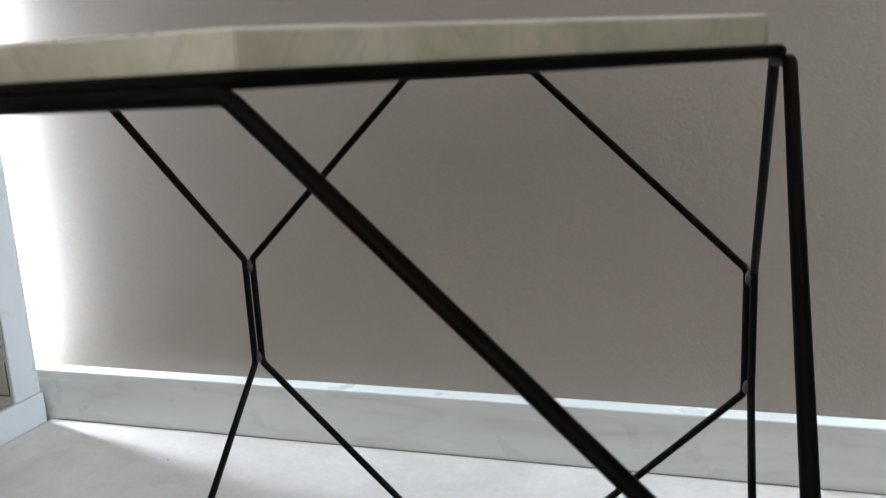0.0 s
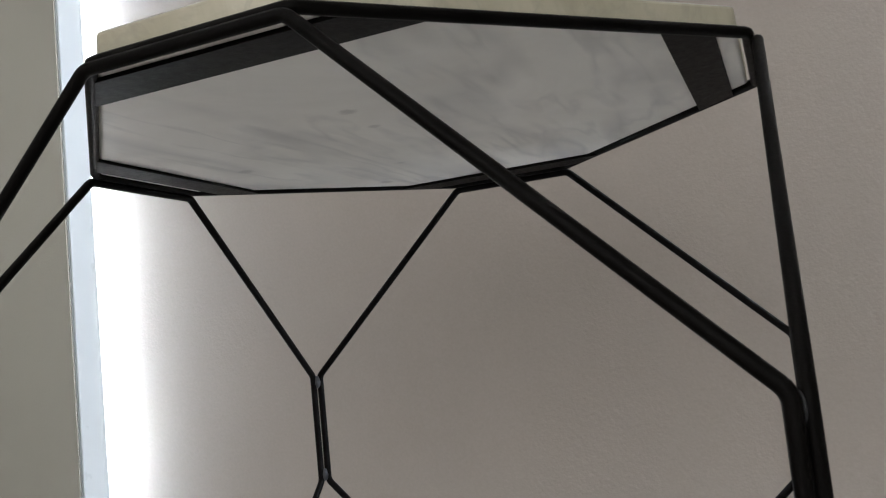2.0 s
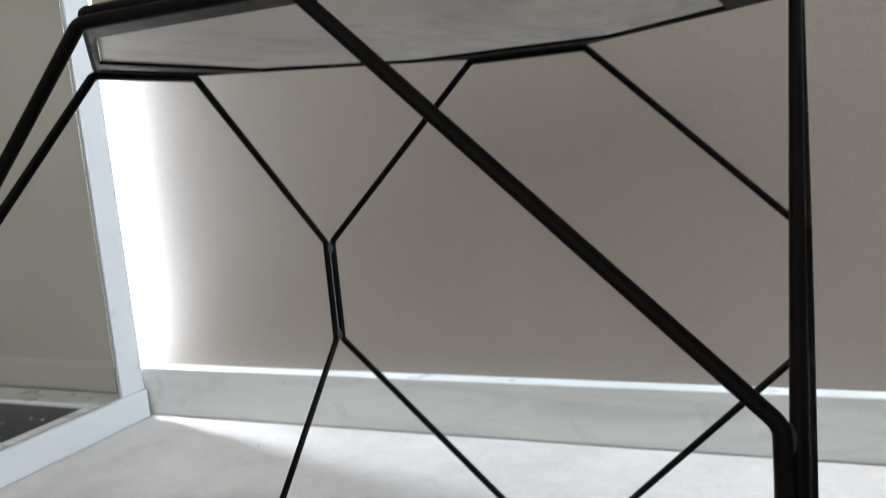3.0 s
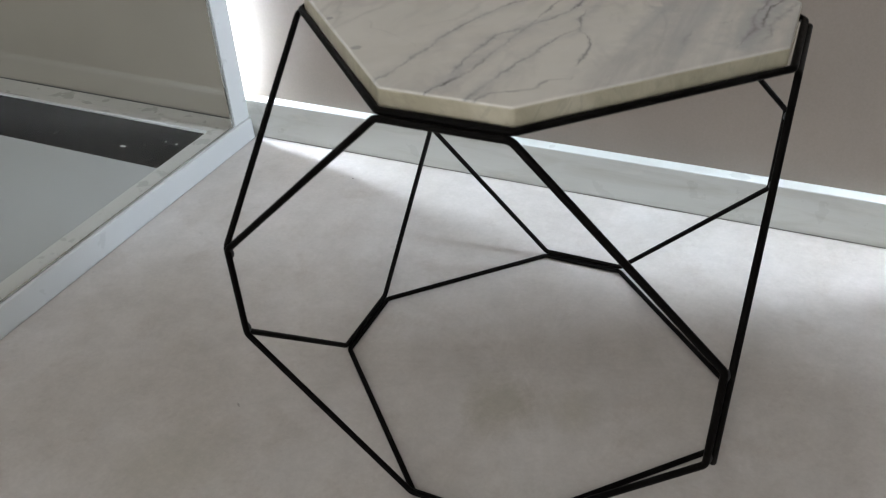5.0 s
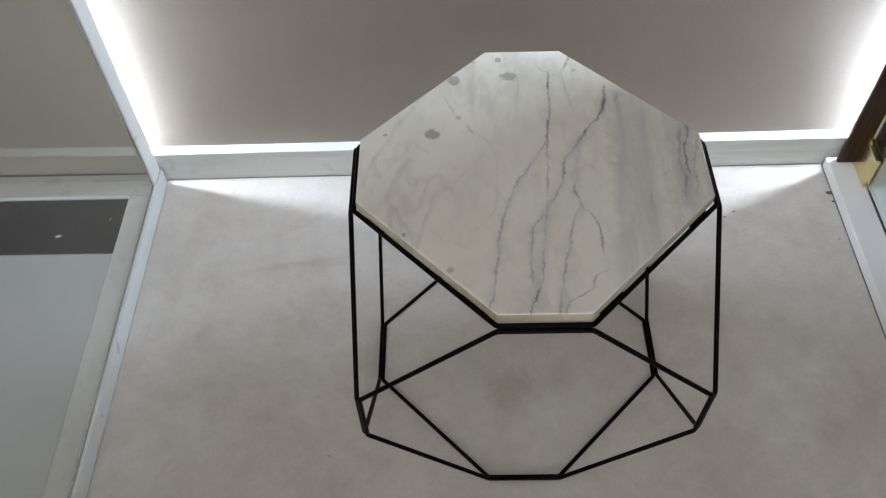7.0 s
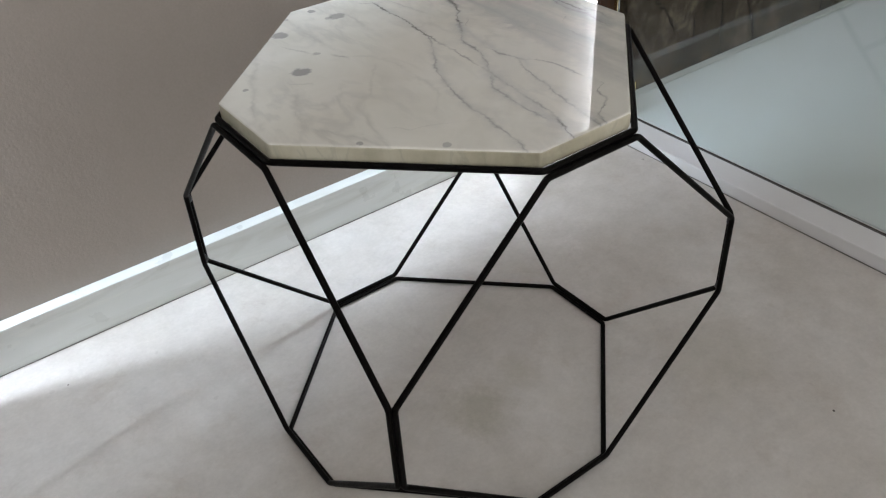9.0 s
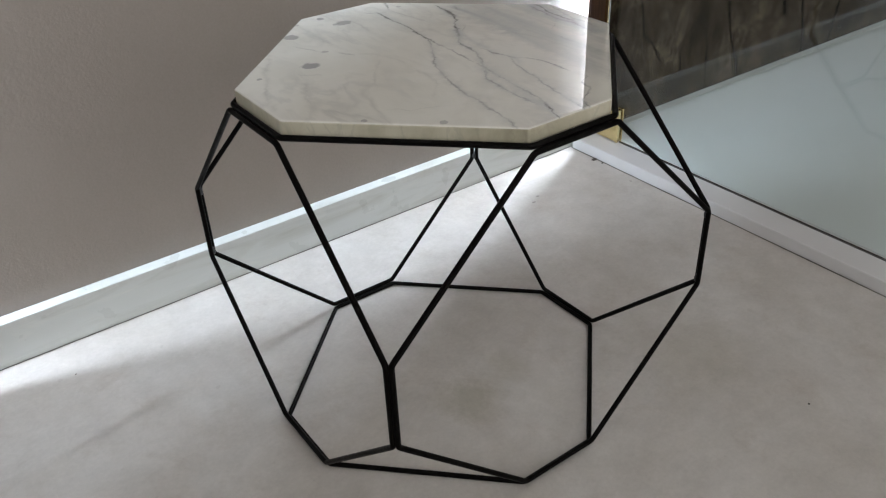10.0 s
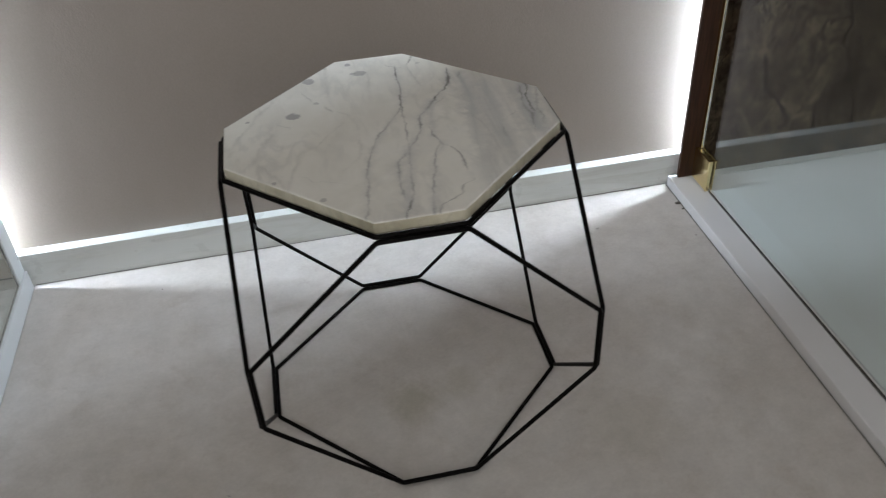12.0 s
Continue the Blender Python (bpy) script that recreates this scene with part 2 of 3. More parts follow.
    vein([(0.023, 0.051), (0.022, 0.034), (0.020, 0.003), (0.018, -0.018), (0.017, -0.029), (0.015, -0.047), (0.014, -0.066), (0.011, -0.080)], 0.003, 0.95, grey)
    vein([(0.011, -0.080), (0.010, -0.094), (0.007, -0.112), (0.005, -0.134), (0.003, -0.156), (0.000, -0.177), (-0.004, -0.189), (-0.010, -0.205), (-0.015, -0.218), (-0.018, -0.230)], 0.0029, 0.85, grey)
    vein([(-0.004, -0.189), (-0.010, -0.205), (-0.015, -0.218), (-0.018, -0.230)], 0.0022, 1.1, dark)
    vein([(0.009, -0.078), (-0.001, -0.094), (-0.007, -0.103), (-0.010, -0.130), (-0.011, -0.145), (-0.012, -0.162), (-0.011, -0.178)], 0.003, 0.8, grey)
    vein([(0.111, 0.150), (0.108, 0.138), (0.106, 0.123), (0.103, 0.109), (0.101, 0.100), (0.096, 0.091), (0.093, 0.084), (0.084, 0.076), (0.080, 0.069), (0.075, 0.064), (0.072, 0.056)], 0.0036, 1.4, dark)
    vein([(0.073, 0.059), (0.068, 0.048), (0.064, 0.041), (0.058, 0.034), (0.053, 0.025), (0.045, 0.016), (0.041, 0.007), (0.039, -0.001), (0.039, -0.020)], 0.0038, 1.0, grey)
    vein([(0.039, -0.018), (0.035, -0.032), (0.030, -0.042), (0.026, -0.053), (0.019, -0.062), (0.013, -0.072)], 0.003, 0.85, grey)
    vein([(0.086, 0.054), (0.078, 0.0495), (0.073, 0.046)], 0.003, 0.8, grey)
    vein([(0.049, -0.025), (0.051, -0.042), (0.055, -0.057), (0.059, -0.074), (0.065, -0.078), (0.069, -0.086), (0.073, -0.096), (0.077, -0.109), (0.076, -0.122), (0.075, -0.139)], 0.003, 0.95, grey)
    vein([(0.055, -0.070), (0.051, -0.076), (0.046, -0.085), (0.043, -0.098), (0.039, -0.112), (0.036, -0.136), (0.032, -0.142), (0.029, -0.154), (0.026, -0.169), (0.023, -0.182), (0.019, -0.206), (0.016, -0.230)], 0.003, 0.9, grey)
    vein([(0.079, -0.167), (0.071, -0.170), (0.064, -0.173), (0.060, -0.181), (0.058, -0.191), (0.049, -0.197), (0.044, -0.202), (0.036, -0.205), (0.029, -0.209), (0.026, -0.215), (0.023, -0.229)], 0.003, 0.9, grey)
    vein([(0.065, 0.211), (0.061, 0.201), (0.058, 0.193), (0.054, 0.185)], 0.0026, 1.4, dark)
    vein([(0.053, 0.185), (0.053, 0.166), (0.055, 0.143), (0.061, 0.106)], 0.004, 0.38, grey)
    vein([(0.126, 0.131), (0.124, 0.126), (0.121, 0.120)], 0.003, 0.8, grey)
    vein([(0.209, 0.077), (0.211, 0.059), (0.207, 0.043), (0.201, 0.032), (0.200, 0.016), (0.199, 0.002), (0.200, -0.015)], 0.0032, 0.95, dark)
    vein([(0.200, 0.059), (0.197, 0.044), (0.195, 0.031), (0.191, 0.015), (0.189, 0.000), (0.194, -0.025), (0.190, -0.043), (0.186, -0.063)], 0.004, 1.0, grey)
    vein([(0.220, 0.047), (0.216, 0.029), (0.211, 0.008), (0.206, -0.012), (0.208, -0.035), (0.203, -0.050)], 0.004, 0.75, grey)
    vein([(0.146, -0.048), (0.144, -0.062), (0.145, -0.080)], 0.003, 0.7, grey)
    vein([(0.158, -0.021), (0.166, -0.018), (0.175, -0.013)], 0.0024, 0.9, grey)
    vein([(-0.130, 0.156), (-0.142, 0.142), (-0.153, 0.124), (-0.158, 0.109), (-0.166, 0.096), (-0.175, 0.084), (-0.183, 0.069), (-0.187, 0.054), (-0.194, 0.040), (-0.201, 0.031), (-0.208, 0.014), (-0.215, -0.006), (-0.220, -0.027)], 0.006, 0.36, grey)
    vein([(-0.115, 0.134), (-0.108, 0.121), (-0.103, 0.105), (-0.099, 0.093)], 0.003, 0.6, grey)
    vein([(-0.084, 0.074), (-0.081, 0.068), (-0.076, 0.061)], 0.003, 0.8, grey)
    vein([(-0.076, 0.062), (-0.069, 0.058), (-0.061, 0.052), (-0.053, 0.043), (-0.044, 0.01), (-0.047, -0.031), (-0.050, -0.070), (-0.063, -0.087), (-0.078, -0.106)], 0.005, 0.2, grey)
    vein([(-0.071, 0.203), (-0.073, 0.180), (-0.075, 0.155), (-0.076, 0.125), (-0.075, 0.097), (-0.073, 0.075)], 0.006, 0.24, grey)
    vein([(-0.154, 0.042), (-0.146, 0.037), (-0.137, 0.029)], 0.003, 0.4, grey)
    vein([(-0.063, 0.024), (-0.076, 0.008), (-0.088, -0.007), (-0.097, -0.021), (-0.106, -0.039)], 0.004, 0.26, grey)
    vein([(-0.161, 0.017), (-0.171, -0.002), (-0.179, -0.019), (-0.183, -0.034), (-0.188, -0.057)], 0.006, 0.26, grey)
    vein([(-0.009, 0.171), (-0.013, 0.131), (-0.015, 0.106)], 0.006, 0.3, grey)
    vein([(-0.154, -0.098), (-0.138, -0.100), (-0.126, -0.104), (-0.117, -0.118), (-0.103, -0.122), (-0.092, -0.126), (-0.081, -0.133), (-0.066, -0.140), (-0.054, -0.148)], 0.0026, 0.3, grey)
    # faint hair veins all over, running with the main ones
    fine = k.noise(7, 5, 0.5, vec=k.stretch(1.6, 0.7, 1.0, (0, 0, -18)), distortion=0.4)
    hair = k.math("SUBTRACT", 1.0, k.math("MULTIPLY", k.math("ABSOLUTE", k.math("SUBTRACT", fine, 0.5)), 34.0), clamp=True)
    mask = k.ramp(k.noise(6, 3), [(0.42, 0.0), (0.62, 1.0)])
    base = k.mix(k.math("MULTIPLY", k.math("MULTIPLY", hair, mask), k.math("MULTIPLY", fade, 0.26)), base, grey)
    # soft smoky streaks slanting between them
    smoke = k.noise(15, 5, 0.55, vec=k.stretch(1.3, 0.45, 1.0, (0, 0, -32)), distortion=0.5)
    wisp = k.math("SUBTRACT", 1.0, k.math("MULTIPLY", k.math("ABSOLUTE", k.math("SUBTRACT", smoke, 0.47)), 17.0), clamp=True)
    patch = k.ramp(k.noise(9, 3), [(0.40, 0.0), (0.60, 1.0)])
    base = k.mix(k.math("MULTIPLY", k.math("MULTIPLY", wisp, patch), k.math("MULTIPLY", fade, 0.34)), base, rgb(0.47, 0.465, 0.455))

    def spot(px, py, radius, strength):
        nonlocal base, along
        dv = k.node("ShaderNodeVectorMath", operation="DISTANCE")
        flat = k.node("ShaderNodeCombineXYZ")
        k.link(x, flat.inputs[0]), k.link(k.math("MULTIPLY_ADD", along, 0.5, -0.25), flat.inputs[1])
        k.link(flat.outputs[0], dv.inputs[0])
        dv.inputs[1].default_value = (px, py, 0)
        ragged = k.math("MULTIPLY_ADD", k.noise(110, 5, 0.6), radius * 1.1, -radius * 0.55)
        away = k.math("ADD", dv.outputs["Value"], ragged)
        f = k.ramp(k.math("DIVIDE", away, radius * 2), [(0.36, strength), (0.50, 0.0)])
        base = k.mix(f, base, rgb(0.25, 0.247, 0.25))
        along = k.math("MULTIPLY_ADD", f, 1e-7, u)

    spot(-0.131, 0.061, 0.0115, 0.75), spot(-0.101, 0.166, 0.0105, 0.7), spot(-0.021, 0.172, 0.0115, 0.62), spot(-0.032, 0.174, 0.005, 0.5)
    spot(-0.036, 0.208, 0.0055, 0.7), spot(-0.073, 0.205, 0.0045, 0.4), spot(-0.193, 0.061, 0.0035, 0.6), spot(-0.164, -0.110, 0.0035, 0.6)
    spot(-0.108, -0.163, 0.0045, 0.5), spot(-0.095, 0.091, 0.0045, 0.45), spot(0.070, 0.183, 0.004, 0.35)

    k.link(base, k.b.inputs["Base Color"])
    k.link(k.ramp(k.noise(60, 4), [(0.3, 0.006), (0.7, 0.02)]), k.b.inputs["Roughness"])
    k.b.inputs["Specular IOR Level"].default_value = 0.85
    return k.m


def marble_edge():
    """The slab's sawn and honed edge: warmer and duller than its polished face, its side shade put in as darker colour.
    """
    k = Mat("honed_shaded_marble_edge")
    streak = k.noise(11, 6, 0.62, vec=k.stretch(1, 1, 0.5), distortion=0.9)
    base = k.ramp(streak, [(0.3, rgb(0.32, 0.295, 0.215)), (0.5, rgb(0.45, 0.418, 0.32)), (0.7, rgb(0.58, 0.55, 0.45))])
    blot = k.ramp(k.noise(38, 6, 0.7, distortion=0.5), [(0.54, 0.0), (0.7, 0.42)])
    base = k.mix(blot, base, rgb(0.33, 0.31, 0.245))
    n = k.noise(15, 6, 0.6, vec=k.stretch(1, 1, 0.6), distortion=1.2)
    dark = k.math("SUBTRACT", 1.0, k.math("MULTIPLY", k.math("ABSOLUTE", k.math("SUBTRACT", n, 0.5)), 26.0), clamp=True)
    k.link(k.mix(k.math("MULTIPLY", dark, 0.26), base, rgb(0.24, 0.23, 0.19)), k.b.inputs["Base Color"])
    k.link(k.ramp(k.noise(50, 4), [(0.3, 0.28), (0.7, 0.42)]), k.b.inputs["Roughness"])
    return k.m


def marble_underside():
    """The slab's sawn underside: matt, with thin broken veins."""
    k = Mat("sawn_marble_underside")
    cloud = k.noise(8, 6, 0.6, distortion=0.6)
    base = k.ramp(cloud, [(0.3, rgb(0.62, 0.615, 0.59)), (0.6, rgb(0.73, 0.725, 0.70)), (0.75, rgb(0.77, 0.765, 0.75))])
    for scale, lift, turn, sharp, amount in ((8, 0.5, -15, 20.0, 0.5), (13, 0.46, -17, 26.0, 0.5), (22, 0.55, -13, 30.0, 0.34)):
        n = k.noise(scale, 3, 0.5, vec=k.stretch(1.0, 0.2, 1.0, (0, 0, turn)), distortion=0.15)
        line = k.math("SUBTRACT", 1.0, k.math("MULTIPLY", k.math("ABSOLUTE", k.math("SUBTRACT", n, lift)), sharp), clamp=True)
        where = k.ramp(k.noise(scale * 0.8, 3), [(0.38, 0.0), (0.56, 1.0)])
        base = k.mix(k.math("MULTIPLY", k.math("MULTIPLY", line, where), amount), base, rgb(0.36, 0.365, 0.375))
    ragged = k.math("MULTIPLY_ADD", k.noise(120, 4, 0.6), 0.008, -0.004)
    for px, py, radius, amount in ((-0.005, -0.073, 0.007, 0.6), (-0.009, -0.03, 0.005, 0.5), (-0.094, 0.155, 0.008, 0.65), (-0.15, 0.02, 0.008, 0.65), (-0.047, 0.09, 0.005, 0.5)):
        dv = k.node("ShaderNodeVectorMath", operation="DISTANCE")
        k.link(k.coord(), dv.inputs[0])
        dv.inputs[1].default_value = (px, py, 0.458)
        away = k.math("DIVIDE", k.math("ADD", dv.outputs["Value"], ragged), radius * 2)
        base = k.mix(k.ramp(away, [(0.2, amount), (0.5, 0.0)]), base, rgb(0.34, 0.34, 0.345))
    k.link(base, k.b.inputs["Base Color"])
    k.b.inputs["Roughness"].default_value = 0.36
    return k.m


def brown_marble():
    k = Mat("brown_marble_wall")
    v = k.stretch(1.0, 1.0, 0.8, (0, 25, 0))
    cloud = k.noise(11, 9, 0.74, vec=v, distortion=0.25)
    base = k.ramp(cloud, [(0.34, rgb(0.006, 0.0045, 0.003)), (0.5, rgb(0.036, 0.029, 0.019)), (0.66, rgb(0.095, 0.077, 0.053))])
    rust = k.ramp(k.noise(4, 5, 0.6, distortion=0.8), [(0.52, 0.0), (0.68, 0.5)])
    base = k.mix(rust, base, rgb(0.050, 0.029, 0.015))
    speck = k.ramp(k.noise(70, 5, 0.7), [(0.3, 0.45), (0.5, 1.0), (0.7, 1.5)])
    base = k.mix(1.0, base, speck, "MULTIPLY")
    for scale, level, sharp, amount in ((8.0, 0.48, 60.0, 0.9), (15.0, 0.52, 46.0, 0.8), (26.0, 0.5, 34.0, 0.6)):
        n = k.noise(scale, 6, 0.56, vec=v, distortion=0.2)
        line = k.math("SUBTRACT", 1.0, k.math("MULTIPLY", k.math("ABSOLUTE", k.math("SUBTRACT", n, level)), sharp), clamp=True)
        part_of = k.ramp(k.noise(scale * 0.8, 3), [(0.45, 0.0), (0.56, 1.0)])
        base = k.mix(k.math("MULTIPLY", k.math("MULTIPLY", line, part_of), amount), base, rgb(0.005, 0.0035, 0.0025))
    wob = k.node("ShaderNodeVectorMath", operation="MULTIPLY_ADD")
    k.link(k.noise(60, 6, 0.68, color=True), wob.inputs[0])
    wob.inputs[1].default_value = (0.022, 0.0, 0.022)
    k.link(k.coord(), wob.inputs[2])
    sep = k.node("ShaderNodeSeparateXYZ")
    k.link(wob.outputs[0], sep.inputs[0])
    for pts, width in (([(1.09, 0.0), (1.088, 0.032), (1.074, 0.154), (1.045, 0.225), (1.03, 0.28), (1.008, 0.302), (1.019, 0.344), (1.006, 0.382), (1.02, 0.6), (0.99, 0.8)], 0.0042),
                       ([(1.205, 0.03), (1.201, 0.074), (1.161, 0.149), (1.135, 0.239), (1.14, 0.33), (1.11, 0.5)], 0.006),
                       ([(0.975, 0.154), (1.02, 0.163), (1.067, 0.172)], 0.011),
                       ([(0.988, 0.10), (0.986, 0.13), (0.98, 0.158)], 0.005),
                       ([(1.473, 0.0), (1.471, 0.05), (1.469, 0.085), (1.44, 0.169), (1.43, 0.3)], 0.0085),
                       ([(1.371, 0.15), (1.36, 0.19), (1.354, 0.23), (1.35, 0.3)], 0.017),
                       ([(1.594, 0.03), (1.612, 0.14), (1.60, 0.25)], 0.008),
                       ([(1.439, 0.178), (1.393, 0.20)], 0.010),
                       ([(1.19, 0.242), (1.166, 0.226)], 0.007),
                       ([(0.924, 0.136), (0.886, 0.19), (0.853, 0.221), (0.84, 0.3)], 0.006)):
        pts = sorted(pts, key=lambda p: p[1])
        g = k.ramp(sep.outputs[2], [(z, x - 0.5) for x, z in pts])
        d = k.math("ABSOLUTE", k.math("SUBTRACT", k.math("SUBTRACT", sep.outputs[0], 0.5), g))
        inside = k.ramp(sep.outputs[2], [(pts[0][1], 0.0), (pts[0][1] + 0.01, 1.0), (pts[-1][1] - 0.01, 1.0), (pts[-1][1], 0.0)])
        line = k.math("SUBTRACT", 1.0, k.math("DIVIDE", d, width), clamp=True)
        base = k.mix(k.math("MULTIPLY", k.math("MULTIPLY", line, inside), 1.5, clamp=True), base, rgb(0.003, 0.0022, 0.0018))
    k.link(base, k.b.inputs["Base Color"])
    k.b.inputs["Roughness"].default_value = 0.22
    k.b.inputs["Specular IOR Level"].default_value = 0.02
    return k.m


def dark_wood():
    k = Mat("dark_brown_wood")
    g = k.noise(16, 6, 0.65, vec=k.stretch(7, 7, 0.6), distortion=0.5)
    k.link(k.ramp(g, [(0.3, rgb(0.012, 0.005, 0.003)), (0.7, rgb(0.05, 0.020, 0.010))]), k.b.inputs["Base Color"])
    k.b.inputs["Roughness"].default_value = 0.4
    k.b.inputs["Specular IOR Level"].default_value = 0.25
    k.bump(g, 0.15, 0.0005)
    return k.m


def black_glass():
    k = Mat("black_glass_dusty")
    dust = k.ramp(k.noise(26, 5, 0.7), [(0.55, 0.0), (0.8, 0.03)])
    k.link(k.mix(dust, rgb(0.004, 0.004, 0.0045), rgb(0.5, 0.5, 0.48)), k.b.inputs["Base Color"])
    k.b.inputs["Roughness"].default_value = 0.08
    k.b.inputs["Specular IOR Level"].default_value = 0.04
    return k.m


def clear_glass(name, index):
    k = Mat(name)
    k.b.inputs["Base Color"].default_value = (0.97, 0.985, 0.978, 1)
    k.b.inputs["Roughness"].default_value = 0.0
    k.b.inputs["IOR"].default_value = index
    k.b.inputs["Transmission Weight"].default_value = 1.0
    return k.m


def glowing(name, colour, strength):
    k = Mat(name)
    k.b.inputs["Base Color"].default_value = (0.8, 0.8, 0.8, 1)
    k.b.inputs["Emission Color"].default_value = rgb(*colour)
    k.b.inputs["Emission Strength"].default_value = strength
    return k.m


M_WALL = wall_paint("taupe_wall_paint", (0.281, 0.241, 0.212))
M_WALL_SIDE = wall_paint("olive_grey_wall_paint", (0.33, 0.312, 0.27))
M_ROOM = painted("white_bounce_plaster", (0.7, 0.68, 0.65), 0.7)
M_CEILING = painted("white_ceiling_paint", (0.78, 0.77, 0.75), 0.75)
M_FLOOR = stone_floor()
M_SKIRT = pale_marble_skirting()
M_MARBLE = white_marble()
M_MARBLE_EDGE = marble_edge()
M_MARBLE_UNDER = marble_underside()
M_BROWN = brown_marble()
M_WOOD = dark_wood()
M_RAIL = painted("white_lacquered_aluminium", (0.58, 0.605, 0.62), 0.32, spread=0.03, scale=4)
M_SILL = painted("white_stone_sill", (0.66, 0.655, 0.665), 0.13, spread=0.03, scale=3)
M_STEEL = painted("black_powder_coated_steel", (0.0030, 0.0026, 0.0024), 0.45, spread=0.15, scale=40, bump=0.15, bump_scale=900)
M_STEEL.node_tree.nodes["Principled BSDF"].inputs["Specular IOR Level"].default_value = 0.05
M_WELD = painted("blackened_weld", (0.05, 0.05, 0.055), 0.4, spread=0.3, scale=300, metal=0.6)
M_BRASS = painted("polished_brass", (0.80, 0.66, 0.36), 0.2, spread=0.06, metal=1.0, scale=30)
M_GLASSFLOOR = painted("pale_green_glass_floor", (0.58, 0.64, 0.64), 0.1, spread=0.03, scale=3)
M_GREYFLOOR = painted("grey_glass_floor", (0.36, 0.37, 0.365), 0.16, spread=0.03, scale=3)
M_BORDER = painted("grey_beige_stone_border", (0.45, 0.45, 0.425), 0.3, spread=0.04, scale=4)
M_BLACKGLASS = black_glass()
M_GLASS = clear_glass("clear_glass", 1.46)
M_GLASS_WEST = clear_glass("thin_clear_glass", 1.32)
M_JOINT = painted("dirty_grey_joint", (0.17, 0.165, 0.15), 0.8, spread=0.35, scale=9)
M_GREYSEAL = painted("grey_silicone_seal", (0.24, 0.25, 0.24), 0.5)
M_SEAL = painted("dark_grey_seal", (0.06, 0.06, 0.06), 0.6)
M_LED = glowing("led_diffuser", (0.765, 0.872, 1.0), LED_POWER)
M_LED_WIDE = glowing("wide_led_diffuser", (0.765, 0.872, 1.0), LED_POWER * 0.68)
M_DOWNLIGHT = glowing("downlight_lens", (1.0, 0.95, 0.88), DOWNLIGHT_POWER)
M_PANEL = glowing("added_panel_diffuser", (1.0, 0.955, 0.895), ADDED_PANEL_POWER)


# ---- mesh helpers ----
def finish(bm, name, material, smooth=False):
    me = bpy.data.meshes.new(name)
    bm.normal_update()
    bm.to_mesh(me)
    bm.free()
    me.materials.append(material)
    if smooth:
        for p in me.polygons:
            p.use_smooth = True
    return me


def part(name, bm, material, parent=None, label="", smooth=False):
    """One mesh object from a bmesh, under a thing or a part."""
    ob = new(name, finish(bm, name, material, smooth))
    ob.parent = parent
    if label:
        tagged(ob, label)
    return ob


def box(x0, x1, y0, y1, z0, z1, bevel=0.0, segments=2):
    bm = bmesh.new()
    bmesh.ops.create_cube(bm, size=1)
    for v in bm.verts:
        v.co = Vector(((x0 + x1) / 2 + v.co.x * (x1 - x0), (y0 + y1) / 2 + v.co.y * (y1 - y0), (z0 + z1) / 2 + v.co.z * (z1 - z0)))
    if bevel:
        bmesh.ops.bevel(bm, geom=bm.edges[:], offset=bevel, segments=segments, profile=0.5, affect="EDGES")
    return bm


def empty(name, label, category, group="", at=(0, 0, 0)):
    ob = new(name)
    ob.location = at
    return tagged(ob, label, category, group)


def structure(name, bm, material, label, category):
    return tagged(part(name, bm, material), label, category, kind="structure")


def prism(outline, z0, z1, bevel=0.0):
    """An upright prism on a flat outline, with softened edges."""
    bm = bmesh.new()
    low = [bm.verts.new((x, y, z0)) for x, y in outline]
    high = [bm.verts.new((x, y, z1)) for x, y in outline]
    n = len(outline)
    bm.faces.new(low[::-1]), bm.faces.new(high)
    for i in range(n):
        bm.faces.new((low[i], low[(i + 1) % n], high[(i + 1) % n], high[i]))
    if bevel:
        bmesh.ops.bevel(bm, geom=bm.edges[:], offset=bevel, segments=3, profile=0.5, affect="EDGES")
    return bm


def rounded(points, radius, steps=5):
    """A closed line through points with bent corners."""
    out, n = [], len(points)
    for i in range(n):
        a, b, c = points[i - 1], points[i], points[(i + 1) % n]
        da, dc = (a - b).normalized(), (c - b).normalized()
        half = da.angle(dc) / 2
        cut = min(radius / math.tan(half), 0.4 * min((a - b).length, (c - b).length))
        p, q = b + da * cut, b + dc * cut
        for s in range(steps + 1):
            t = s / steps
            out.append(p * (1 - t) ** 2 + b * 2 * t * (1 - t) + q * t * t)
    return out


def bent_rod(points, radius, normal, sides=10):
    """A closed loop of round rod that lies in one plane."""
    bm = bmesh.new()
    n, rings = len(points), []
    for i, p in enumerate(points):
        along = (points[(i + 1) % n] - points[i - 1]).normalized()
        side = along.cross(normal).normalized()
        rings.append([bm.verts.new(p + radius * (math.cos(2 * math.pi * j / sides) * side + math.sin(2 * math.pi * j / sides) * normal)) for j in range(sides)])
    for i in range(n):
        a, b = rings[i], rings[(i + 1) % n]
        for j in range(sides):
            bm.faces.new((a[j], a[(j + 1) % sides], b[(j + 1) % sides], b[j]))
    bmesh.ops.recalc_face_normals(bm, faces=bm.faces[:])
    return bm


WALL_TURN = 0.009    # the wall stands this far (radians) out of square


def turned(bm, angle=WALL_TURN, pivot=(0, 0.421, 0)):
    bmesh.ops.rotate(bm, verts=bm.verts[:], cent=pivot, matrix=Matrix.Rotation(angle, 3, "Z"))
    return bm


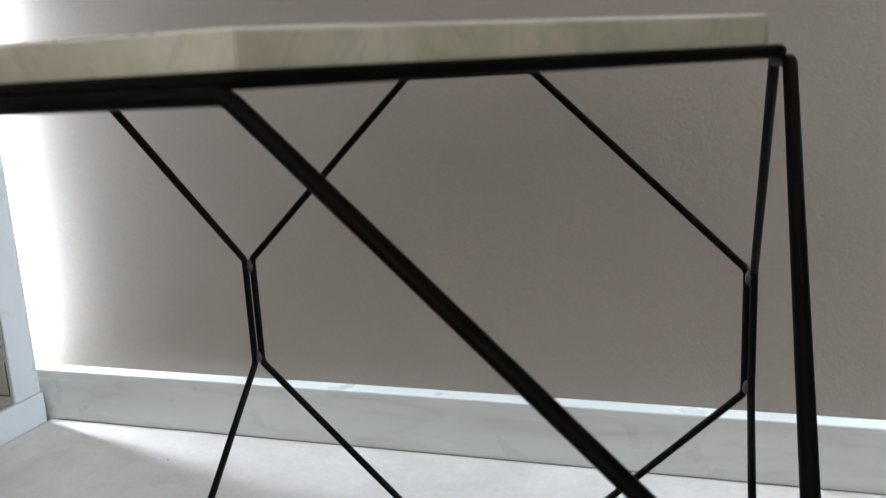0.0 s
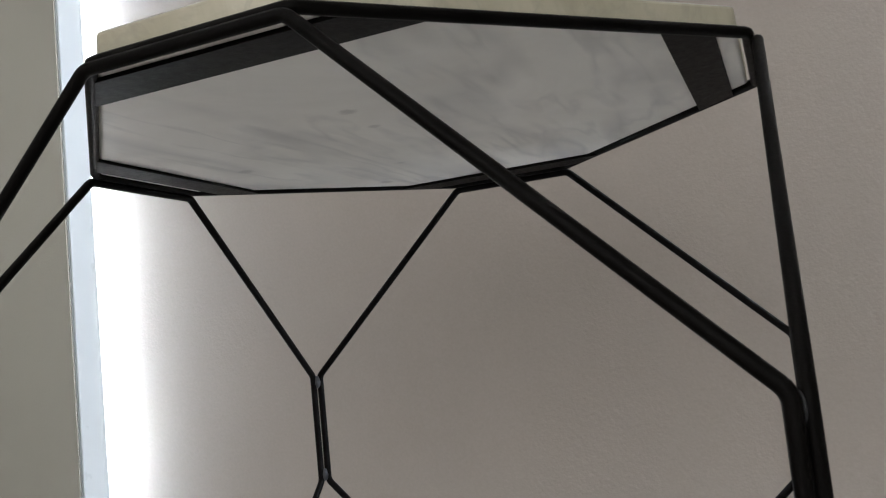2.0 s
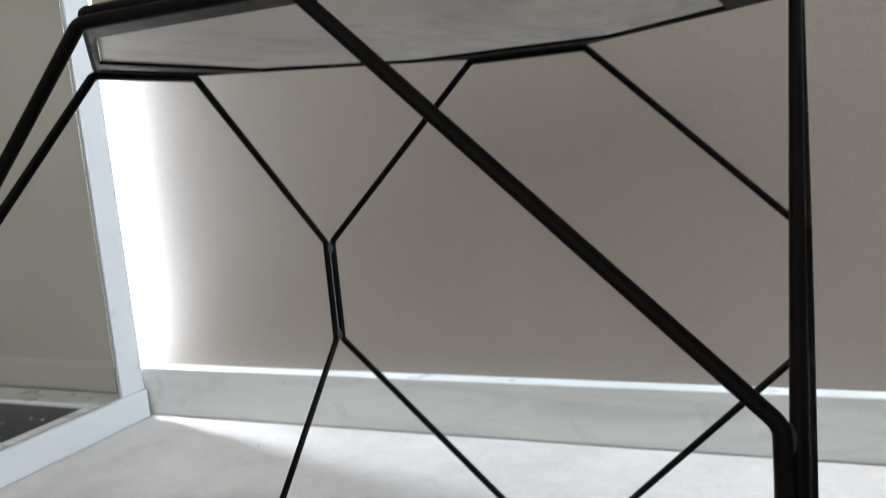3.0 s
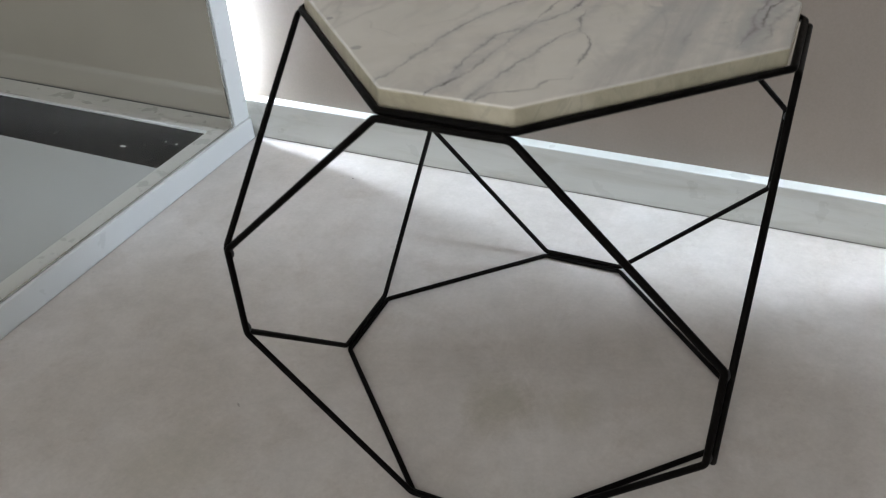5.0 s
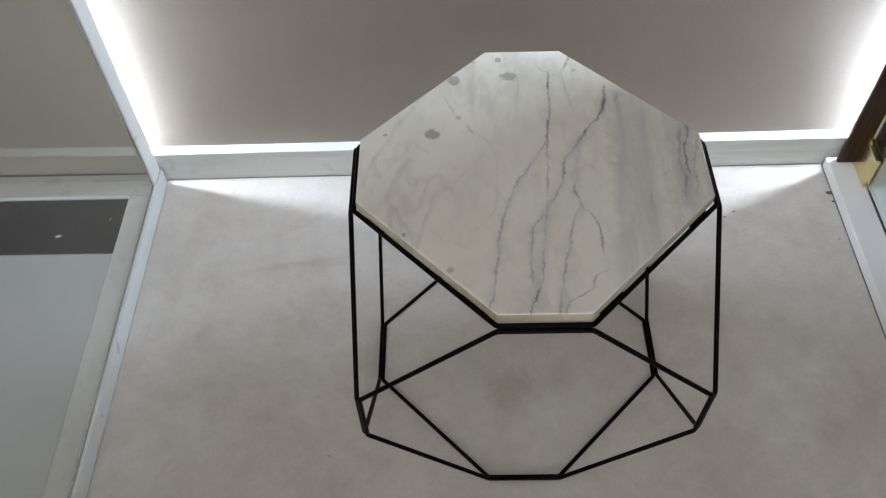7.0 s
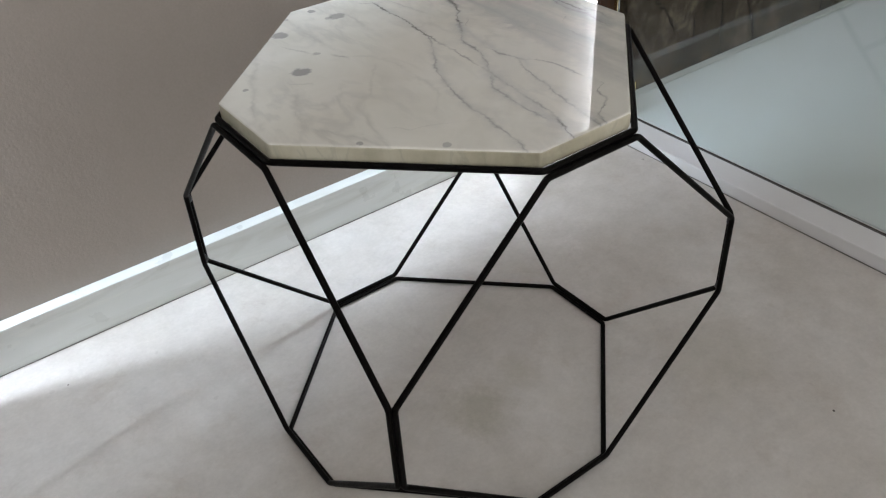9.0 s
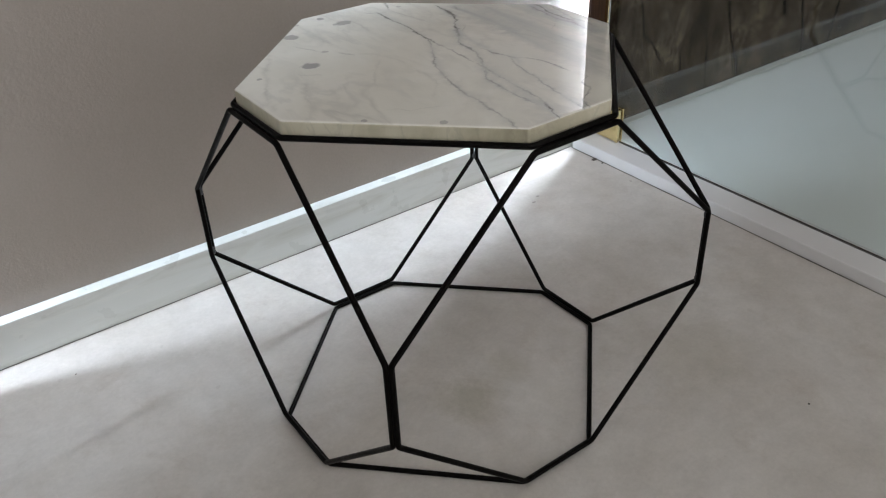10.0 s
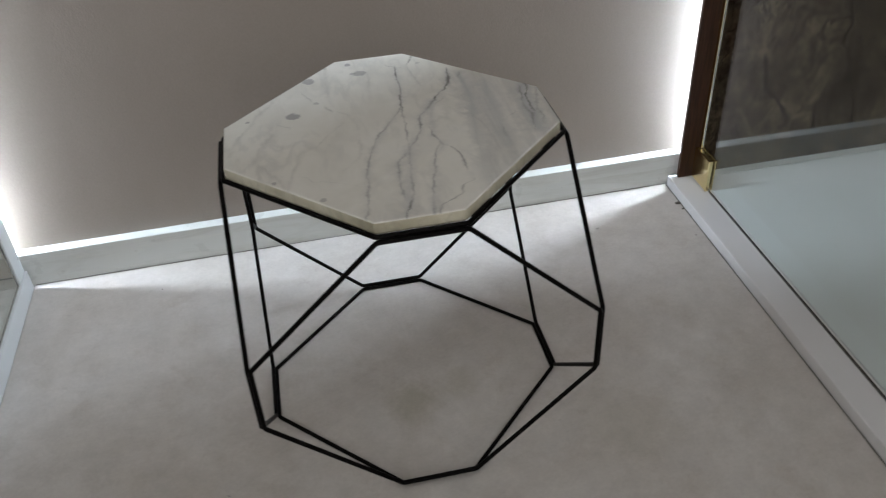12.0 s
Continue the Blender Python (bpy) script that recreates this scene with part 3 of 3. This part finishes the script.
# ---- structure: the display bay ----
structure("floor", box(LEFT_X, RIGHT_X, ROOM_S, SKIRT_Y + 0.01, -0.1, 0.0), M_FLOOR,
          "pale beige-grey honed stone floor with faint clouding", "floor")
structure("wall_north", turned(box(-0.772, 0.735, WALL_Y, WALL_Y + 0.12, -0.1, ROOM_H - 0.001)), M_WALL,
          "taupe painted wall with a fine roller texture", "wall")
structure("baseboard", turned(box(-0.7725, 0.7345, SKIRT_Y, WALL_Y - 0.001, -0.09, SKIRT_H, 0.0015)), M_SKIRT,
          "pale grey-green stone skirting with a flat white top ledge", "skirting")
structure("floor_joint", turned(box(-0.69, 0.645, SKIRT_Y - 0.0016, SKIRT_Y - 0.0002, 0.0002, 0.0011)), M_JOINT,
          "thin dirty joint between skirting and floor", "trim")
# unseen ceiling, added to close the room over the bay
structure("ceiling", box(-ROOM_W, ROOM_W, ROOM_S, WALL_Y + 0.12, ROOM_H, ROOM_H + 0.1), M_CEILING,
          "plain white ceiling, unseen, added to close the room", "ceiling")
def joined(*boxes):
    """Boxes as one mesh, for a wall round an opening."""
    bm = bmesh.new()
    for b in boxes:
        me = bpy.data.meshes.new("piece")
        b.to_mesh(me)
        b.free()
        bm.from_mesh(me)
        bpy.data.meshes.remove(me)
    return bm


WIN_W, WIN_Z0, WIN_Z1 = 1.55, 0.15, 2.3      # an unseen window, added opposite the bay to hold the front light
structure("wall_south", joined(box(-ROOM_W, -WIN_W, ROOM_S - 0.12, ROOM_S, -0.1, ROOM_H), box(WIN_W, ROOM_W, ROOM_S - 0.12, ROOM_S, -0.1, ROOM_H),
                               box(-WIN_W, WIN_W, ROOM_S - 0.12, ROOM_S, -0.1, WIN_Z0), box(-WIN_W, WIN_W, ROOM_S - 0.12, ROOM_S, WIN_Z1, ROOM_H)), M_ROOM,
          "plain white wall, unseen, round the added window", "wall")
# unseen end walls, added and kept white so they bounce light back
structure("wall_west", box(-ROOM_W - 0.12, -ROOM_W, ROOM_S, WALL_Y + 0.12, -0.1, ROOM_H), M_ROOM,
          "plain white end wall, unseen, added to bounce light", "wall")
structure("wall_east", box(ROOM_W, ROOM_W + 0.12, ROOM_S, WALL_Y + 0.12, -0.1, ROOM_H), M_ROOM,
          "plain white end wall, unseen, added to bounce light", "wall")

# neighbouring bay behind the left glass: its floor lies level with the rail
structure("wall_north_west", box(-ROOM_W, -0.774, 0.403, 0.55, -0.1, ROOM_H - 0.001), M_WALL_SIDE,
          "olive-grey painted wall of the bay behind the glass", "wall")
# sheet added in the wall's plane so the LED can't leak next door
structure("wall_light_stop", box(-0.774, -0.7065, 0.4005, 0.4025, 0.036, ROOM_H - 0.001), M_WALL_SIDE,
          "thin olive-grey sheet carrying the wall on, added to block strip light", "wall")
structure("floor_border_west", box(-ROOM_W, -0.707, 0.342, 0.4002, -0.1, 0.036, 0.001), M_BORDER,
          "beige stone border along the neighbouring bay's wall", "floor border")
structure("floor_joint", box(-ROOM_W, -0.7075, 0.3972, 0.3999, 0.0361, 0.0374), M_SEAL,
          "thin dark joint at the foot of the neighbouring wall", "trim")
structure("floor_edging", box(-ROOM_W, -0.751, 0.3355, 0.3415, -0.1, 0.0375, 0.001), M_RAIL,
          "narrow white edging beside the black inlay", "floor edging")
structure("floor_margin_west", box(-0.750, -0.707, ROOM_S, 0.3415, -0.1, 0.036, 0.001), M_BORDER,
          "beige stone border along the glass partition", "floor border")
structure("floor_west", box(-ROOM_W, -0.7505, ROOM_S, 0.2005, -0.1, 0.0345), M_GREYFLOOR,
          "smooth grey glass floor of the neighbouring bay", "floor")
structure("floor_inlay", box(-ROOM_W, -0.7505, 0.201, 0.335, -0.1, 0.034), M_BLACKGLASS,
          "glossy black floor inlay with dust specks", "floor inlay")

# neighbouring bay behind the right glass
structure("wall_north_east", box(0.736, ROOM_W, 0.415, 0.575, -0.1, ROOM_H - 0.001), M_BROWN,
          "polished brown marble wall with dark cracks", "wall")
structure("floor_east", box(0.7175, ROOM_W, ROOM_S, 0.392, -0.1, 0.026), M_GLASSFLOOR,
          "smooth pale green glass floor of the neighbouring bay", "floor")
structure("floor_joint_east", box(0.7175, ROOM_W, 0.4122, 0.4148, -0.1, 0.0272), M_SEAL,
          "narrow dark joint at the foot of the marble wall", "joint")
structure("floor_border_east", box(0.7175, ROOM_W, 0.3925, 0.4120, -0.1, 0.0268), M_GLASSFLOOR,
          "pale strip at the foot of the marble wall", "floor border")
structure("wall_return_east", box(0.7095, 0.7355, 0.415, 0.4250, -0.1, ROOM_H - 0.002), M_BROWN,
          "edge of the polished brown marble wall", "wall")
structure("corner_board", box(0.664, 0.709, 0.405, 0.413, 0.0255, ROOM_H - 0.002, 0.0008), M_WOOD,
          "dark brown wooden corner board beside the wall", "trim")


# ---- glass partitions ----
def left_partition():
    p = empty("glass_partition", "clear glass partition in a white aluminium frame", "glass partition", "glass partitions", (LEFT_X - 0.007, -0.8, 0))
    o = Vector(p.location)

    def local(bm):
        bmesh.ops.translate(bm, verts=bm.verts[:], vec=-o)
        return bm
    part("bottom_rail", local(box(LEFT_X - 0.0145, LEFT_X, ROOM_S + 0.01, 0.4065, 0, 0.044, 0.0015)), M_RAIL, p, "white lacquered rail on the floor")
    part("upright", local(box(-0.706, -0.695, 0.3605, 0.3995, 0.0445, ROOM_H - 0.002, 0.001)), M_RAIL, p, "white lacquered upright profile")
    part("upright_joint", local(box(-0.7055, -0.6975, 0.3997, 0.4009, 0.0445, ROOM_H - 0.002)), M_SEAL, p, "narrow dark joint beside the upright")
    part("upright_lip", local(box(-0.7055, -0.6970, 0.4011, 0.4062, 0.0445, ROOM_H - 0.002)), M_RAIL, p, "slim white lip beside the upright")
    pane = part("pane", local(box(-0.7055, -0.6985, ROOM_S + 0.02, 0.3595, 0.0445, ROOM_H - 0.01)), M_GLASS_WEST, p, "clear reflecting glass")
    pane.visible_shadow = False
    part("seal", local(box(-0.6983, -0.697, ROOM_S + 0.02, 0.3595, 0.044, 0.0458)), M_GREYSEAL, p)
    part("seal", local(box(-0.6984, -0.6972, 0.3575, 0.3602, 0.046, ROOM_H - 0.01)), M_GREYSEAL, p)


def right_partition():
    p = empty("glass_partition", "clear frameless glass partition with a brass clamp on a white sill", "glass partition", "glass partitions", (RIGHT_X + 0.035, -0.8, 0))
    o = Vector(p.location)

    def local(bm):
        bmesh.ops.translate(bm, verts=bm.verts[:], vec=-o)
        return bm
    part("sill", local(box(RIGHT_X, 0.717, ROOM_S + 0.01, 0.421, 0, 0.025, 0.0022)), M_SILL, p, "white stone sill on the floor")
    part("joint", local(box(RIGHT_X - 0.0016, RIGHT_X - 0.0001, ROOM_S + 0.01, 0.4205, 0, 0.0012)), M_JOINT, p, "dirty joint between sill and floor")
    pane = part("pane", local(box(0.7035, 0.7105, ROOM_S + 0.02, 0.394, 0.0265, ROOM_H - 0.01)), M_GLASS, p, "clear reflecting glass")
    pane.visible_shadow = False
    part("seal", local(box(0.7018, 0.7034, ROOM_S + 0.02, 0.337, 0.025, 0.0268)), M_SEAL, p)
    part("edge_trim", local(box(0.7022, 0.7055, 0.3945, 0.4035, 0.0995, ROOM_H - 0.01, 0.0006)), M_BRASS, p, "slim brass edge trim")
    part("edge_trim", local(box(0.7085, 0.7115, 0.3945, 0.4035, 0.0995, ROOM_H - 0.01, 0.0006)), M_BRASS, p, "slim brass edge trim")
    for x0, x1 in ((0.6935, 0.7030), (0.7110, 0.7150)):
        plate = part("clamp", local(box(x0, x1, 0.338, 0.404, 0.0278, 0.099, 0.0018)), M_BRASS, p, "square polished brass glass clamp")
        foot = part("foot", local(box(x0 + 0.001, x1 - 0.001, 0.3385, 0.345, 0.0252, 0.034, 0.0012)), M_BRASS, plate)
    return p


left_partition()
right_partition()


# ---- lights: LED strips, a downlight, and an added window and ceiling panels ----
def added_window():
    w = tagged(empty("added_window_1", "wide unseen window added opposite the bay for front light", "window", at=(0, ROOM_S - 0.06, 0)), "wide unseen window added opposite the bay for front light", "window", kind="structure")
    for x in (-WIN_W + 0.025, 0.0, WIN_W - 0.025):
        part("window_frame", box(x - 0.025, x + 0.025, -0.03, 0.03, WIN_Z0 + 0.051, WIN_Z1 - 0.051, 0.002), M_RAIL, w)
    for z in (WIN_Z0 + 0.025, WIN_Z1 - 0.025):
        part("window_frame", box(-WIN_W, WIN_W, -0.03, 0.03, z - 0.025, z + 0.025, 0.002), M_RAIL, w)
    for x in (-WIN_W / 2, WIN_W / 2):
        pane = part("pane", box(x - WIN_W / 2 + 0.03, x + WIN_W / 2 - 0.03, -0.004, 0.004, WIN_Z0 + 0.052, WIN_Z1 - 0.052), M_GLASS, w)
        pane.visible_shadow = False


added_window()
# added area lamp: low front fill that reaches under the slab
day = bpy.data.lights.new("added_front_fill", "AREA")
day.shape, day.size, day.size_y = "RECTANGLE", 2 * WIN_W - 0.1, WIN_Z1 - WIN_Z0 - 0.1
day.energy, day.color = FRONT_FILL_POWER, (1.0, 0.98, 0.96)
lamp = new("added_front_fill", day)
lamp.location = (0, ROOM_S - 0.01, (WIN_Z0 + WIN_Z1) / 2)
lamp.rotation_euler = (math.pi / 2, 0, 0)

def led_strip(x, y, turn, half, material, label):
    s = empty("led_strip", label, "light strip", "light strips beside the wall", (x, y, 0.0755))
    s.rotation_euler[2] = turn
    part("channel", box(-0.006, -0.002, -0.0085, 0.0085, 0, ROOM_H - 0.1), M_RAIL, s)
    part("diffuser", box(-0.002, -0.0012, -half, half, 0.002, ROOM_H - 0.102), material, s, "glowing white diffuser")


led_strip(-0.7645, 0.4235, 0.0, 0.005, M_LED, "upright cool-white light strip hidden behind the white upright")
led_strip(0.7235, 0.4372, math.pi, 0.0082, M_LED_WIDE, "upright cool-white light strip hidden behind the brown board")


# unseen glowing panels, added overhead for the bay's ambient light
def added_ceiling_panel(x, y, size):
    c = empty("added_ceiling_panel", "square glowing panel, unseen, added overhead for ambient light", "ceiling light", "ceiling lights", (x, y, ROOM_H))
    h = size / 2
    for a in range(4):
        f = part("frame", box(-h - 0.02, h + 0.02, h, h + 0.02, -0.02, -0.001), M_RAIL, c)
        f.rotation_euler[2] = a * math.pi / 2
    part("diffuser", box(-h, h, -h, h, -0.012, -0.001), M_PANEL, c, "glowing white diffuser")


def downlight(x, y):
    d = empty("downlight", "small round recessed ceiling downlight, switched on", "ceiling light", at=(x, y, ROOM_H))
    for name, radius, z0, z1, material in (("trim_ring", 0.062, -0.006, -0.0005, M_RAIL), ("lens", 0.045, -0.009, -0.0062, M_DOWNLIGHT)):
        bm = bmesh.new()
        bmesh.ops.create_cone(bm, cap_ends=True, segments=32, radius1=radius, radius2=radius, depth=z1 - z0)
        bmesh.ops.translate(bm, verts=bm.verts[:], vec=(0, 0, (z0 + z1) / 2))
        part(name, bm, material, d, "glowing lens" if name == "lens" else "")


downlight(0.02, -0.80)
for px, py, size in ((0.95, -0.75, 1.02), (-0.95, -0.75, 1.2), (1.1, -2.2, 1.02), (-1.1, -2.2, 1.2)):
    added_ceiling_panel(px, py, size)


# ---- the side table ----
ROD = 0.0033         # rod radius
HALF = 0.2351        # the faces' planes, from the middle
RING = 0.2307        # half the width of the level rings
LOOP = 0.2300        # half a loop's width in its plane
SHORT = 0.0556        # half a short edge
BASE = 0.0033        # height of the bottom ring's middle line
TOP = BASE + 0.4552
POST = (BASE + 0.1752, BASE + 0.2818)


def octagon(half, short):
    return [(-short, -half), (short, -half), (half, -short), (half, short), (short, half), (-short, half), (-half, short), (-half, -short)]


def side_table():
    t = empty("side_table", "black bent steel rod side table with white marble top", "side table")
    up = Vector((0, 0, 1))
    ring = rounded([Vector((x, y, 0)) for x, y in octagon(RING, SHORT)], 0.008)
    for name, z in (("top_ring", TOP), ("bottom_ring", BASE)):
        part(name, bent_rod([p + up * z for p in ring], ROD, up), M_STEEL, t, smooth=True)
    lo, hi = BASE + 0.0047, TOP - 0.0047
    side = [Vector(p) for p in ((-SHORT, -HALF, lo), (SHORT, -HALF, lo), (LOOP, -HALF, POST[0]), (LOOP, -HALF, POST[1]),
                                (SHORT, -HALF, hi), (-SHORT, -HALF, hi), (-LOOP, -HALF, POST[1]), (-LOOP, -HALF, POST[0]))]
    for a in range(4):
        # the rods of one corner touch, those of the others stand a little apart
        side[2].x = side[3].x = LOOP + (0.0013 if a == 3 else 0.0)
        side[6].x = side[7].x = -LOOP - (0.0013 if a == 0 else 0.0)
        line = rounded(side, 0.010)
        turn = Matrix.Rotation(a * math.pi / 2, 3, "Z")
        loop = part("side_loop", bent_rod([turn @ p for p in line], ROD, turn @ Vector((0, -1, 0))), M_STEEL, t, smooth=True)
        # bracket plate under the marble, along the short edge
        inner, outer = (0.1855 if a == 0 else 0.190), 0.2150
        plate = [(-SHORT - HALF + 0.006 + inner, -inner), (HALF - 0.006 + SHORT - inner, -inner), (HALF - 0.006 + SHORT - outer, -outer), (-SHORT - HALF + 0.006 + outer, -outer)]
        plate = [((turn @ Vector((x, y, 0))).x, (turn @ Vector((x, y, 0))).y) for x, y in plate]
        part("bracket_plate", prism(plate, TOP - 0.0030, TOP - 0.0005, 0.0004), M_STEEL, t, "flat black steel plate")
        # weld beads at the upright rods
        c = turn @ Vector((-(HALF + LOOP) / 2 + 0.001, -(HALF + LOOP) / 2 + 0.001, 0))
        for z in (POST[0] + 0.006, POST[1] - 0.006):
            bm = bmesh.new()
            bmesh.ops.create_icosphere(bm, subdivisions=2, radius=0.0034)
            for v in bm.verts:
                v.co *= 1 + 0.18 * noise.noise(v.co * 900)
                v.co.z *= 1.9
                v.co += c + up * z
            part("weld", bm, M_WELD, loop, "rough weld bead", smooth=True)
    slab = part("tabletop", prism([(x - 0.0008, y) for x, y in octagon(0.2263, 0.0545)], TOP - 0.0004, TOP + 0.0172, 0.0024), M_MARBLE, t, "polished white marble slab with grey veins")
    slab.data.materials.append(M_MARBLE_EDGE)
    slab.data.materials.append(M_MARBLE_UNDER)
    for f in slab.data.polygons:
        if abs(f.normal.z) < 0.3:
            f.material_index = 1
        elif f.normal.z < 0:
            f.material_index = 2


side_table()


# ---- small marks and crumbs ----
def crumb(name, x, y, z, size, material, label, category):
    bm = bmesh.new()
    bmesh.ops.create_icosphere(bm, subdivisions=2, radius=1)
    for v in bm.verts:
        v.co *= 1 + 0.45 * noise.noise(v.co * 1.7 + Vector((x, y, 0)) * 50)
        v.co = Vector((v.co.x * size[0], v.co.y * size[1], max(v.co.z, -0.5) * size[2]))
    low = min(v.co.z for v in bm.verts)
    for v in bm.verts:
        v.co.z -= low
    ob = part(name, bm, material, smooth=True)
    ob.location = (x, y, z)
    ob.rotation_euler[2] = x * 7
    tagged(ob, label, category, "crumbs on the floor")


M_CRUMB = painted("dark_crumb", (0.09, 0.08, 0.07), 0.8, spread=0.3, scale=200)
M_PIT = painted("grey_blemish", (0.34, 0.32, 0.3), 0.7, spread=0.2, scale=200)
M_FLECK = painted("white_fleck", (0.7, 0.7, 0.66), 0.8)
crumb("stone_chip", 0.6415, 0.347, 0.0, (0.004, 0.007, 0.002), M_CRUMB, "small dark chip lying against the white sill", "debris")
crumb("stone_chip", 0.6425, 0.325, 0.0, (0.002, 0.003, 0.0012), M_CRUMB, "small dark chip lying against the white sill", "debris")
crumb("crumb", 0.339, -0.3625, 0.0, (0.0016, 0.0016, 0.0008), M_CRUMB, "tiny dark crumb on the stone floor", "debris")
crumb("crumb", 0.423, 0.292, 0.0, (0.004, 0.003, 0.0004), M_PIT, "small grey blemish in the stone floor", "debris")
crumb("crumb", 0.444, 0.305, 0.0, (0.0045, 0.003, 0.0004), M_PIT, "small grey blemish in the stone floor", "debris")
crumb("crumb", -0.313, -0.191, 0.0, (0.0012, 0.004, 0.0005), M_PIT, "tiny dark scratch on the stone floor", "debris")
crumb("crumb", 0.629, 0.233, 0.0, (0.003, 0.003, 0.0004), M_PIT, "small grey blemish in the stone floor", "debris")
crumb("crumb", -0.44, 0.335, 0.0, (0.0014, 0.001, 0.0006), M_CRUMB, "tiny dark crumb on the stone floor", "debris")
crumb("fleck", -0.865, 0.244, 0.034, (0.006, 0.0018, 0.001), M_FLECK, "white fleck on the black glass inlay", "debris")
crumb("fleck", -0.80, 0.285, 0.034, (0.0018, 0.0007, 0.0006), M_FLECK, "white fleck on the black glass inlay", "debris")
crumb("fleck", -0.775, 0.284, 0.034, (0.003, 0.0008, 0.0006), M_FLECK, "white fleck on the black glass inlay", "debris")
crumb("fleck", -0.83, 0.262, 0.034, (0.0012, 0.0007, 0.0006), M_FLECK, "white fleck on the black glass inlay", "debris")
